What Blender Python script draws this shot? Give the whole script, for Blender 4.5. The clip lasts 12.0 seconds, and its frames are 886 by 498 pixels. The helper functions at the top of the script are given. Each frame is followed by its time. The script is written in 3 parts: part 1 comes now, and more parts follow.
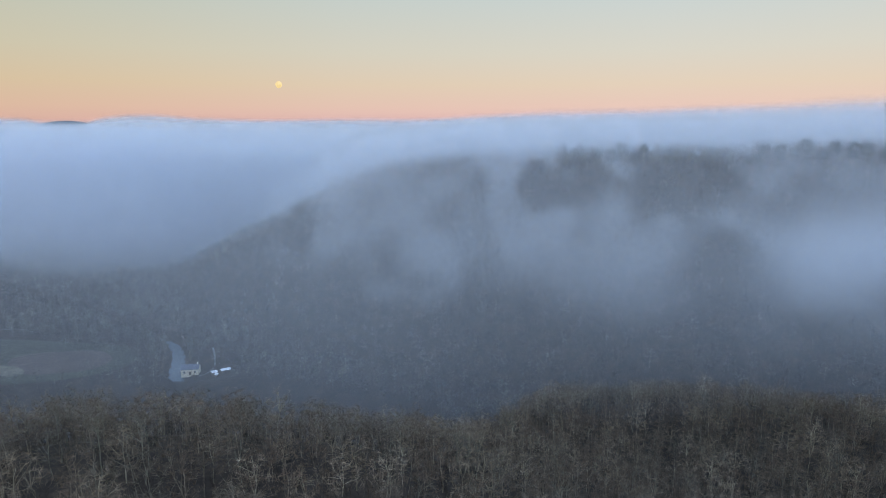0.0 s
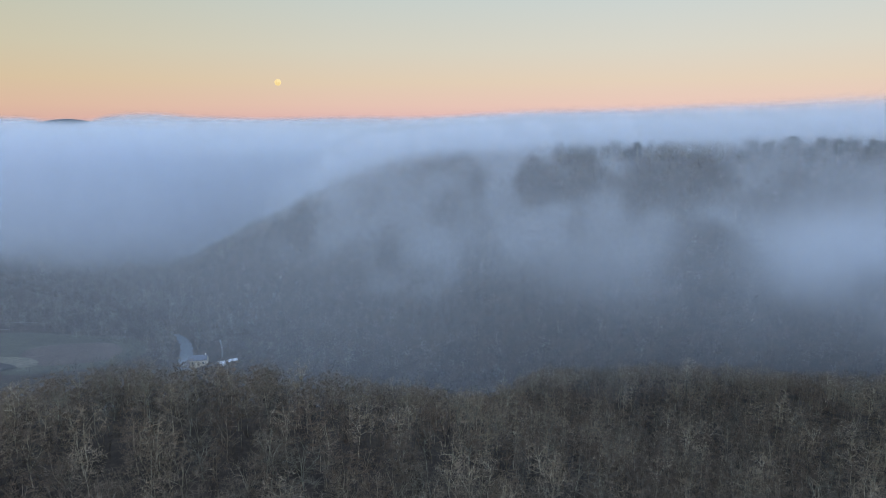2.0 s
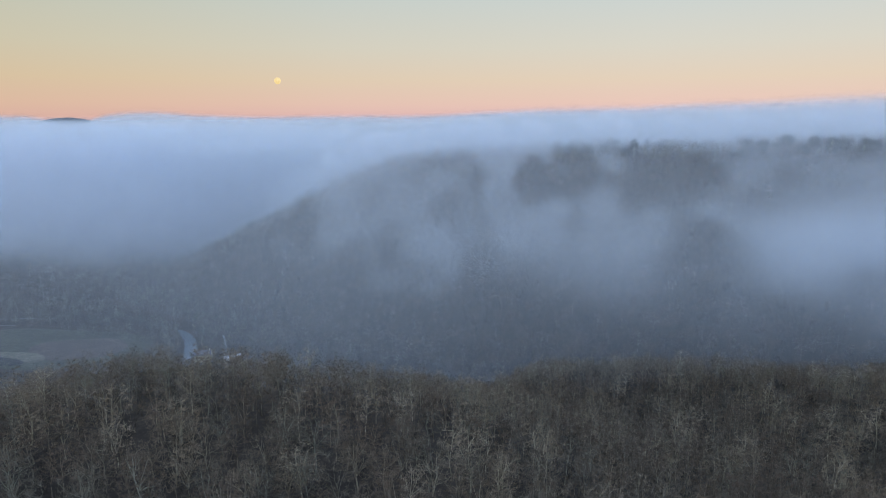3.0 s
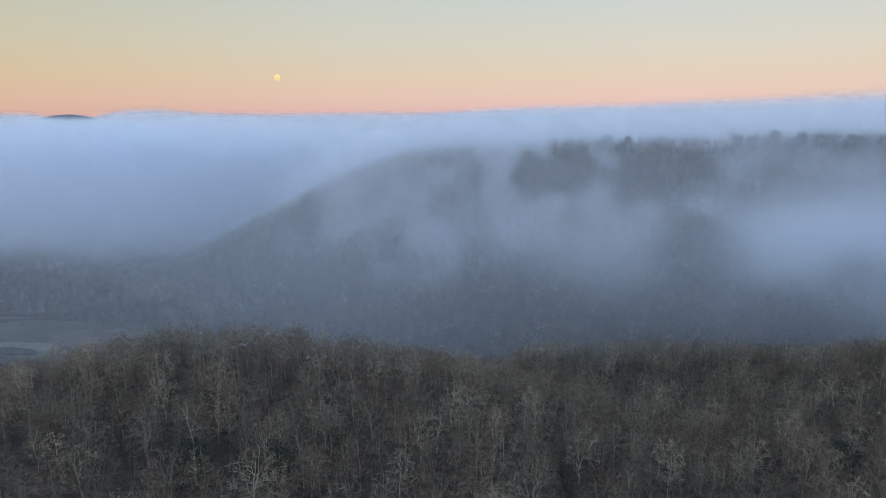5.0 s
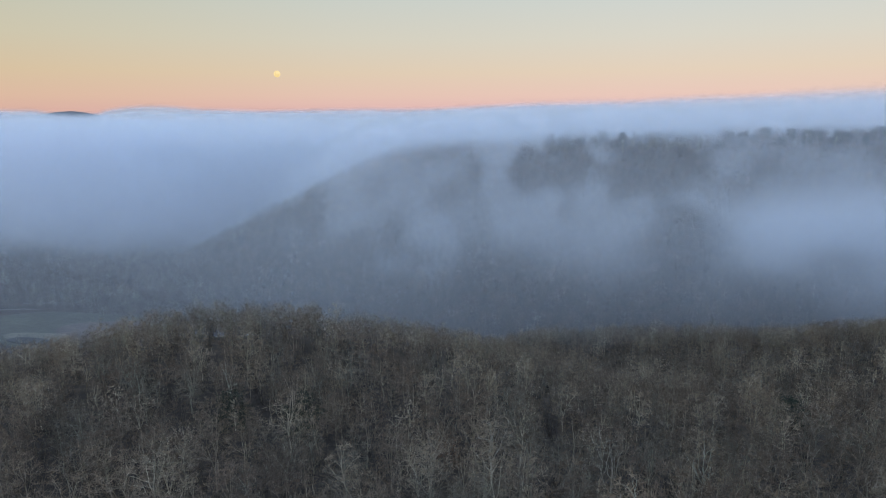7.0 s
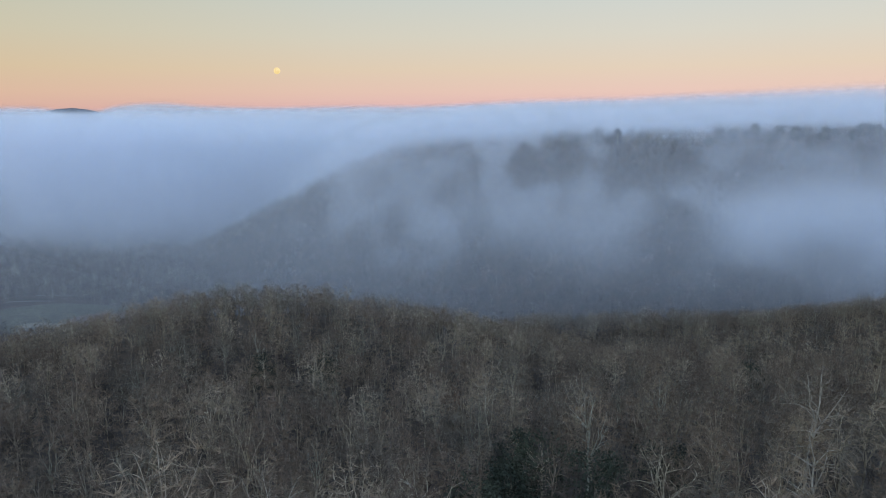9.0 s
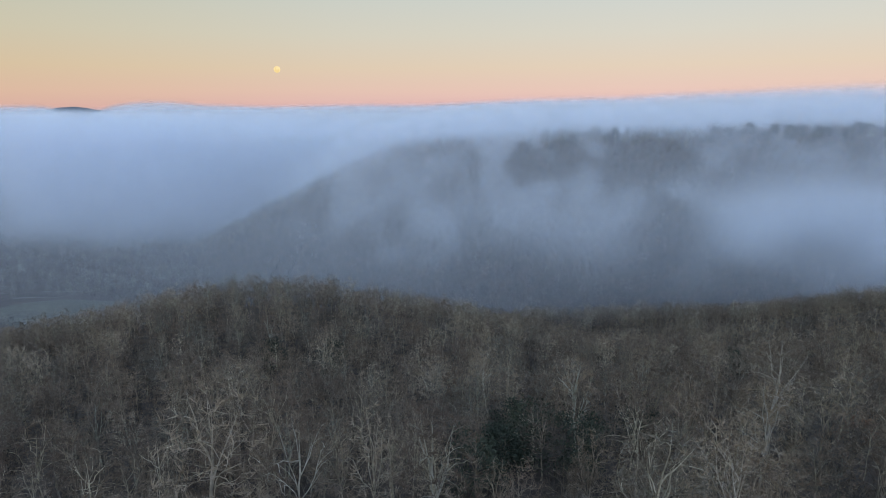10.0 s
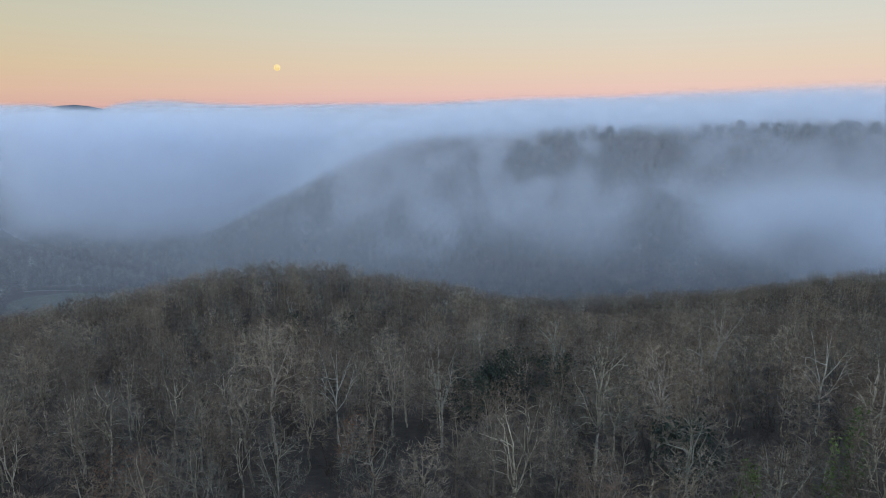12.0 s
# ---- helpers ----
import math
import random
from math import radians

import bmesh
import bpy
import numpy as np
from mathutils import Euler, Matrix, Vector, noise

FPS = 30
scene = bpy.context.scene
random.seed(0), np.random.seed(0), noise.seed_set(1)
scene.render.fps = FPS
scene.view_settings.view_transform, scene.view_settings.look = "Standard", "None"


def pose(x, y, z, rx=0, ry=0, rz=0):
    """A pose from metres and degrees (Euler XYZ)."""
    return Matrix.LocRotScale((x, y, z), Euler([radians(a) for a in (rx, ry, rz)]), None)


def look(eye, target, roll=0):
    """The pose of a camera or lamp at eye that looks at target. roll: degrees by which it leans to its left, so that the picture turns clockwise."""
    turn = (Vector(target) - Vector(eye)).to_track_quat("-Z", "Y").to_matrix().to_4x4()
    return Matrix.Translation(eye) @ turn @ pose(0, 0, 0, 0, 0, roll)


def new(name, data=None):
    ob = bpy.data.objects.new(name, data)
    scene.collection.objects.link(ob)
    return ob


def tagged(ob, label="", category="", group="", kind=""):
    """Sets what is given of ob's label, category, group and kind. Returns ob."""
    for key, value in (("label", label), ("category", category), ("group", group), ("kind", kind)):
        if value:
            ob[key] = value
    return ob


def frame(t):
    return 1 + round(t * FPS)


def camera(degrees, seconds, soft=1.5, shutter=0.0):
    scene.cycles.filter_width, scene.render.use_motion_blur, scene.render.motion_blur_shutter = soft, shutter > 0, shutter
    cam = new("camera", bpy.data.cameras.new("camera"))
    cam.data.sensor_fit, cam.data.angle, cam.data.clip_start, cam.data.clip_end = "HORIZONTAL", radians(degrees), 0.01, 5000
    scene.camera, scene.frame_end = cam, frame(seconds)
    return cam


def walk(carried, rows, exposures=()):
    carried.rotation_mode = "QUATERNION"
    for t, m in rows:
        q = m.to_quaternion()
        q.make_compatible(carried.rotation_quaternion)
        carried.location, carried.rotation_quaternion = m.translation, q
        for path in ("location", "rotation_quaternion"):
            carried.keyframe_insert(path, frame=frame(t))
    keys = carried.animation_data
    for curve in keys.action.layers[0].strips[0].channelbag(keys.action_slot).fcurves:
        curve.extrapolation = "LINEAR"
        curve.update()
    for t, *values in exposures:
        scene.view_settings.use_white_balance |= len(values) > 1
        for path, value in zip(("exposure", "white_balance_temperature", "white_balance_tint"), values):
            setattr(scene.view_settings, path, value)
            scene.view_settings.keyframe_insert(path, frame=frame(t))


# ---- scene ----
# The camera flies level and backwards over a wooded hill.  t, x, y, z, yaw, tilt, roll
EYE = 165.0
cam = camera(68, 12.0, 1.0)
PATH = [
    (0.0, -0.00, -0.00, 0.00, -0.000, 79.139, 0.000),
    (0.5, -0.12, -3.71, 0.19, -0.031, 79.088, 0.031),
    (1.0, -0.23, -7.43, 0.38, -0.059, 79.032, 0.061),
    (1.5, -0.35, -11.18, 0.57, -0.085, 78.970, 0.089),
    (2.0, -0.47, -14.95, 0.75, -0.109, 78.904, 0.116),
    (2.5, -0.59, -18.75, 0.93, -0.130, 78.834, 0.141),
    (3.0, -0.70, -22.56, 1.10, -0.150, 78.761, 0.164),
    (3.5, -0.82, -26.40, 1.27, -0.168, 78.685, 0.186),
    (4.0, -0.95, -30.26, 1.44, -0.185, 78.608, 0.206),
    (4.5, -1.07, -34.14, 1.60, -0.199, 78.529, 0.225),
    (5.0, -1.19, -38.04, 1.76, -0.213, 78.449, 0.242),
    (5.5, -1.31, -41.97, 1.92, -0.225, 78.368, 0.257),
    (6.0, -1.43, -45.92, 2.07, -0.237, 78.288, 0.271),
    (6.5, -1.56, -49.88, 2.22, -0.247, 78.209, 0.283),
    (7.0, -1.68, -53.88, 2.36, -0.257, 78.132, 0.294),
    (7.5, -1.81, -57.89, 2.50, -0.267, 78.056, 0.303),
    (8.0, -1.93, -61.92, 2.64, -0.275, 77.984, 0.310),
    (8.5, -2.06, -65.98, 2.77, -0.284, 77.914, 0.316),
    (9.0, -2.18, -70.06, 2.89, -0.293, 77.848, 0.320),
    (9.5, -2.31, -74.16, 3.01, -0.301, 77.787, 0.323),
    (10.0, -2.44, -78.29, 3.13, -0.310, 77.730, 0.323),
    (10.5, -2.57, -82.43, 3.24, -0.319, 77.680, 0.323),
    (11.0, -2.70, -86.60, 3.35, -0.328, 77.635, 0.320),
    (11.5, -2.83, -90.79, 3.45, -0.339, 77.597, 0.317),
    (12.0, -2.96, -95.00, 3.55, -0.350, 77.567, 0.311),
]
walk(cam, [(t, pose(x, y, EYE + z, tilt, roll, yaw)) for t, x, y, z, yaw, tilt, roll in PATH])

# ---- world and light ----
EXPOSURE = 0.0
scene.view_settings.exposure = EXPOSURE
scene.cycles.transparent_max_bounces = 48


def node(nt, kind, **values):
    """A new node with its inputs set by name; op sets the operation of a maths node."""
    n = nt.nodes.new(kind)
    for key, value in values.items():
        if key == "op":
            n.operation = value
        else:
            n.inputs[key.replace("_", " ")].default_value = value
    return n


def ramp(nt, source, stops, smooth=False):
    r = nt.nodes.new("ShaderNodeValToRGB")
    e = r.color_ramp.elements
    while len(e) < len(stops):
        e.new(0.5)
    for el, (at, col) in zip(e, stops):
        el.position, el.color = at, (*col, 1)
    if smooth:
        r.color_ramp.interpolation = "B_SPLINE"
    nt.links.new(source, r.inputs["Fac"])
    return r.outputs["Color"]


world = bpy.data.worlds.new("twilight")
scene.world = world
world.use_nodes = True
nt = world.node_tree
bg = nt.nodes["Background"]
co = nt.nodes.new("ShaderNodeTexCoord")
sep = nt.nodes.new("ShaderNodeSeparateXYZ")
nt.links.new(co.outputs["Generated"], sep.inputs[0])
# dusk gradient by height: rose at the horizon, peach, pale yellow, then cool grey-blue
up = nt.nodes.new("ShaderNodeMapRange")
up.inputs["From Min"].default_value, up.inputs["From Max"].default_value = 0.0, 1.0
nt.links.new(sep.outputs["Z"], up.inputs["Value"])
dusk = ramp(nt, up.outputs[0], [
    (0.0, (0.79, 0.50, 0.50)), (0.022, (0.82, 0.58, 0.50)), (0.055, (0.78, 0.64, 0.50)), (0.10, (0.70, 0.67, 0.58)),
    (0.18, (0.58, 0.655, 0.655)), (0.28, (0.54, 0.66, 0.74)), (0.5, (0.47, 0.65, 0.95)), (1.0, (0.42, 0.62, 1.05))])
# the side of the low sun, behind the start of the flight, is the brighter half
side = nt.nodes.new("ShaderNodeMapRange")
side.interpolation_type = "SMOOTHERSTEP"
for key, value in (("From Min", 0.75), ("From Max", -0.8), ("To Min", 1.0), ("To Max", 2.2)):
    side.inputs[key].default_value = value
nt.links.new(sep.outputs["Y"], side.inputs["Value"])
nt.links.new(side.outputs[0], bg.inputs["Strength"])
across = nt.nodes.new("ShaderNodeMapRange")
across.inputs["From Min"].default_value, across.inputs["From Max"].default_value = -0.6, 0.3
nt.links.new(sep.outputs["X"], across.inputs["Value"])
warm = ramp(nt, across.outputs[0], [(0.0, (0.87, 0.83, 0.70)), (0.5, (0.95, 0.94, 0.90)), (1.0, (1.0, 1.0, 1.0))])
sky = nt.nodes.new("ShaderNodeMix")
sky.data_type, sky.blend_type = "RGBA", "MULTIPLY"
sky.inputs["Factor"].default_value = 1.0
nt.links.new(dusk, sky.inputs["A"])
nt.links.new(warm, sky.inputs["B"])
nt.links.new(sky.outputs["Result"], bg.inputs["Color"])

sun = new("sun", bpy.data.lights.new("sun", "SUN"))
sun.data.energy, sun.data.angle, sun.data.color = 0.22, radians(30), (1.0, 0.88, 0.74)
sun.matrix_world = look((60, -400, 160), (0, 0, 0))
sun.location = (60, -400, 400)

# ---- noise and ground ----


def smooth(a, b, x):
    t = np.clip((np.asarray(x, float) - a) / (b - a), 0, 1)
    return t * t * (3 - 2 * t)


def soft(x, w):
    """Soft version of max(x, 0)."""
    return w * np.logaddexp(0, np.asarray(x, float) / w)


def smax(a, b, w):
    return b + soft(a - b, w)


GRID = np.random.RandomState(5).rand(64, 64, 64)


def vnoise(x, y, z):
    x, y, z = np.broadcast_arrays(*(np.asarray(v, float) for v in (x, y, z)))
    i, j, k = (np.floor(v).astype(int) for v in (x, y, z))
    u, v, w = (t * t * (3 - 2 * t) for t in (x - i, y - j, z - k))
    g = lambda a, b, c: GRID[(i + a) % 64, (j + b) % 64, (k + c) % 64]
    lo = (g(0, 0, 0) * (1 - u) + g(1, 0, 0) * u) * (1 - v) + (g(0, 1, 0) * (1 - u) + g(1, 1, 0) * u) * v
    hi = (g(0, 0, 1) * (1 - u) + g(1, 0, 1) * u) * (1 - v) + (g(0, 1, 1) * (1 - u) + g(1, 1, 1) * u) * v
    return lo * (1 - w) + hi * w


def fbm(x, y, z, octaves=4):
    total, amp = 0.0, 0.5
    for o in range(octaves):
        total, amp = total + amp * vnoise(x * 2 ** o + 7.3 * o, y * 2 ** o + 3.1 * o, z * 2 ** o + 1.7 * o), amp / 2
    return total / (1 - 0.5 ** octaves)


def bump2(x, y, cx, cy, rx, ry):
    return np.exp(-((x - cx) / rx) ** 2 - ((y - cy) / ry) ** 2)


def ridge_y(x):
    """The far hill's crest line in plan."""
    return 525 - 0.38 * np.clip(x, -700, 700)


def ridge_z(x):
    return 142 + 4 * smooth(0, 120, x) + 9 * bump2(x, 0, 310, 0, 140, 1) - 0.52 * soft(-x - 42, 22)


def ground_z(x, y):
    """Height of the bare ground, with the river at 0."""
    x, y = np.asarray(x, float), np.asarray(y, float)
    near = 134.3 - 0.25 * (np.clip(y, -130, 900) + 37) + 14 * bump2(x, y, -48, 98, 55, 45) - 9 * bump2(x, y, 52, 140, 32, 60) + 10 * bump2(x, y, 142, 115, 42, 45)
    edge = 129 + 25 * smooth(-35, 5, x) + 72 * smooth(0, 42, x) - 55 * smooth(85, 140, x)
    near = near - 0.75 * soft(y - edge, 8) - 0.12 * soft(-x - 95, 15) - 0.05 * soft(x - 220, 20)
    s = y - ridge_y(x)
    far = ridge_z(x) - 0.95 * soft(-s, 9) - 0.35 * soft(s, 12)
    back = 0.42 * soft(y - 640, 25) + 0.25 * soft(-x - 420, 40)
    back = 120 - soft(120 - back, 20)
    floor = 1.5 + 4 * fbm(x / 60, y / 60, 0.5, 2) + 6 * smooth(-260, -330, x)
    z = smax(smax(near, floor, 5), smax(far, back, 6), 5)
    rough = 3.0 * (fbm(x / 28, y / 28, 3.5, 3) - 0.5) * smooth(8, 30, z)
    z = z + rough
    yard = smooth(0.25, 0.7, bump2(x, y, -157, 411, 26, 18))
    z = z * (1 - yard) + 2.0 * yard
    bed = smooth(9, 5, np.abs(x - river_x(y))) * smooth(325, 345, y) * smooth(720, 690, y)
    return z - (z + 1.5) * bed


def river_x(y):
    y = np.asarray(y, float)
    return -182 - 0.39 * (y - 425) + 1.6 * np.sin((y - 425) / 13) - 1.3 * soft(y - 478, 6) + 0.5 * soft(400 - y, 8)


# ---- materials ----


def material(name):
    m = bpy.data.materials.new(name)
    m.use_nodes = True
    return m, m.node_tree, m.node_tree.nodes["Principled BSDF"]


def textured(name, dark, light, scale, rough=0.9, bump=0.3, detail=6, second=None, per_thing=0.0, depth=0.02, metal=0.0):
    """Two-scale noise colour with bump, in metres; per_thing: how far each thing or tree differs in brightness."""
    m, nt, bsdf = material(name)
    geo = nt.nodes.new("ShaderNodeNewGeometry")
    n1 = node(nt, "ShaderNodeTexNoise", Scale=scale, Detail=detail, Roughness=0.62)
    nt.links.new(geo.outputs["Position"], n1.inputs["Vector"])
    n2 = node(nt, "ShaderNodeTexNoise", Scale=scale * 0.13, Detail=3.0)
    nt.links.new(geo.outputs["Position"], n2.inputs["Vector"])
    mixv = node(nt, "ShaderNodeMath", op="ADD")
    a = node(nt, "ShaderNodeMath", op="MULTIPLY")
    a.inputs[1].default_value = 0.6
    b = node(nt, "ShaderNodeMath", op="MULTIPLY")
    b.inputs[1].default_value = 0.4
    nt.links.new(n1.outputs["Fac"], a.inputs[0])
    nt.links.new(n2.outputs["Fac"], b.inputs[0])
    nt.links.new(a.outputs[0], mixv.inputs[0])
    nt.links.new(b.outputs[0], mixv.inputs[1])
    stops = [(0.36, dark), (0.64, light)] if second is None else [(0.34, dark), (0.5, second), (0.66, light)]
    col = ramp(nt, mixv.outputs[0], stops)
    if per_thing:
        att = nt.nodes.new("ShaderNodeAttribute")
        att.attribute_name = "tint"
        info = nt.nodes.new("ShaderNodeObjectInfo")
        add = node(nt, "ShaderNodeMath", op="ADD")
        nt.links.new(att.outputs["Fac"], add.inputs[0])
        nt.links.new(info.outputs["Random"], add.inputs[1])
        fr = node(nt, "ShaderNodeMath", op="FRACT")
        nt.links.new(add.outputs[0], fr.inputs[0])
        p = per_thing / 0.4
        tone = ramp(nt, fr.outputs[0], [(0.0, (1 - 0.5 * p, 1 - 0.53 * p, 1 - 0.55 * p)), (0.25, (0.95, 0.84, 0.76)), (0.45, (0.80, 0.87, 0.84)), (0.65, (1.08, 0.98, 0.86)), (0.85, (1 + 0.25 * p, 1 + 0.2 * p, 1 + 0.05 * p)), (1.0, (1 + 0.9 * p, 1 + 0.85 * p, 1 + 0.7 * p))])
        mul = nt.nodes.new("ShaderNodeMix")
        mul.data_type, mul.blend_type = "RGBA", "MULTIPLY"
        mul.inputs["Factor"].default_value = 1.0
        nt.links.new(col, mul.inputs["A"])
        nt.links.new(tone, mul.inputs["B"])
        col = mul.outputs["Result"]
    nt.links.new(col, bsdf.inputs["Base Color"])
    bsdf.inputs["Roughness"].default_value = rough
    bsdf.inputs["Metallic"].default_value = metal
    bsdf.inputs["Specular IOR Level"].default_value = 0.25
    if bump:
        bp = node(nt, "ShaderNodeBump", Strength=bump, Distance=depth)
        nt.links.new(n1.outputs["Fac"], bp.inputs["Height"])
        nt.links.new(bp.outputs[0], bsdf.inputs["Normal"])
    return m


BARK = textured("bark", (0.095, 0.082, 0.063), (0.37, 0.33, 0.262), 2.2, second=(0.20, 0.177, 0.14), per_thing=0.4)
TWIG = textured("twig", (0.08, 0.064, 0.051), (0.255, 0.206, 0.162), 1.2, second=(0.152, 0.121, 0.096), per_thing=0.4, bump=0)
# hazel rods far darker than twigs: shade between the oaks put into the colour
SHADE_ROD = textured("shaded_hazel_rod", (0.022, 0.018, 0.015), (0.075, 0.063, 0.05), 1.5, second=(0.04, 0.033, 0.027), per_thing=0.4, bump=0)
GREY_BARK = textured("grey_bark", (0.08, 0.075, 0.068), (0.22, 0.21, 0.19), 1.0, second=(0.14, 0.13, 0.12), per_thing=0.4, bump=0)
FROST_TWIG = textured("frosted_twig", (0.055, 0.053, 0.05), (0.21, 0.203, 0.193), 0.12, second=(0.11, 0.106, 0.10), per_thing=0.3, bump=0)
LITTER = textured("leaf_litter", (0.017, 0.013, 0.01), (0.07, 0.05, 0.034), 0.8, second=(0.035, 0.026, 0.019), bump=0.6, depth=0.1)


def fog_material():
    """Fog as thin as its thickness attribute says."""
    m = bpy.data.materials.new("fog")
    m.use_nodes = True
    nt = m.node_tree
    nt.nodes.clear()
    out = nt.nodes.new("ShaderNodeOutputMaterial")
    dif = node(nt, "ShaderNodeBsdfDiffuse", Color=(0.78, 0.845, 0.945, 1))
    tra = node(nt, "ShaderNodeBsdfTranslucent", Color=(0.78, 0.845, 0.945, 1))
    both = nt.nodes.new("ShaderNodeMixShader")
    both.inputs[0].default_value = 0.5
    clear = nt.nodes.new("ShaderNodeBsdfTransparent")
    mixed = nt.nodes.new("ShaderNodeMixShader")
    att = nt.nodes.new("ShaderNodeAttribute")
    att.attribute_name = "thickness"
    nt.links.new(dif.outputs[0], both.inputs[1])
    nt.links.new(tra.outputs[0], both.inputs[2])
    nt.links.new(att.outputs["Fac"], mixed.inputs[0])
    nt.links.new(clear.outputs[0], mixed.inputs[1])
    nt.links.new(both.outputs[0], mixed.inputs[2])
    nt.links.new(mixed.outputs[0], out.inputs["Surface"])
    return m


FOG = fog_material()

# ---- mesh helpers ----


def mesh_from(name, verts, faces, mats, smooth_shade=False, attributes=None, index=None):
    """A mesh from numpy arrays of vertices and of equal-sided faces."""
    me = bpy.data.meshes.new(name)
    verts, faces = np.asarray(verts, np.float32), np.asarray(faces, np.int32)
    sides = faces.shape[1]
    me.vertices.add(len(verts))
    me.vertices.foreach_set("co", verts.ravel())
    me.loops.add(faces.size)
    me.loops.foreach_set("vertex_index", faces.ravel())
    me.polygons.add(len(faces))
    me.polygons.foreach_set("loop_start", np.arange(0, faces.size, sides, dtype=np.int32))
    if smooth_shade:
        me.polygons.foreach_set("use_smooth", np.ones(len(faces), bool))
    for m in mats:
        me.materials.append(m)
    if index is not None:
        me.polygons.foreach_set("material_index", np.asarray(index, np.int32))
    for key, values in (attributes or {}).items():
        me.attributes.new(key, "FLOAT", "POINT").data.foreach_set("value", np.asarray(values, np.float32))
    me.update(calc_edges=True)
    return me


def sheet(nu, nv):
    """Quads of a grid with nu by nv vertices."""
    a = np.arange(nu * nv).reshape(nu, nv)
    return np.stack([a[:-1, :-1], a[1:, :-1], a[1:, 1:], a[:-1, 1:]], -1).reshape(-1, 4)


# ---- ground ----
def spaced(fine, lo, hi, end):
    """Coordinates every `fine` metres from lo to hi, then wider and wider to plus and minus end."""
    out = [lo]
    step = fine
    while out[0] > -end:
        step *= 1.25
        out.insert(0, out[0] - step)
    out += list(np.arange(lo + fine, hi, fine))
    step = fine
    while out[-1] < end:
        step *= 1.25
        out.append(out[-1] + step)
    return np.array(out)


gx, gy = spaced(5.0, -520, 520, 4600), spaced(5.0, -110, 860, 4600)
GX, GY = np.meshgrid(gx, gy, indexing="ij")
ground = new("ground", mesh_from("ground", np.stack([GX, GY, ground_z(GX, GY)], -1).reshape(-1, 3), sheet(len(gx), len(gy)), [LITTER], True))
tagged(ground, "steep wooded valley sides covered in brown leaf litter", "ground", kind="structure")

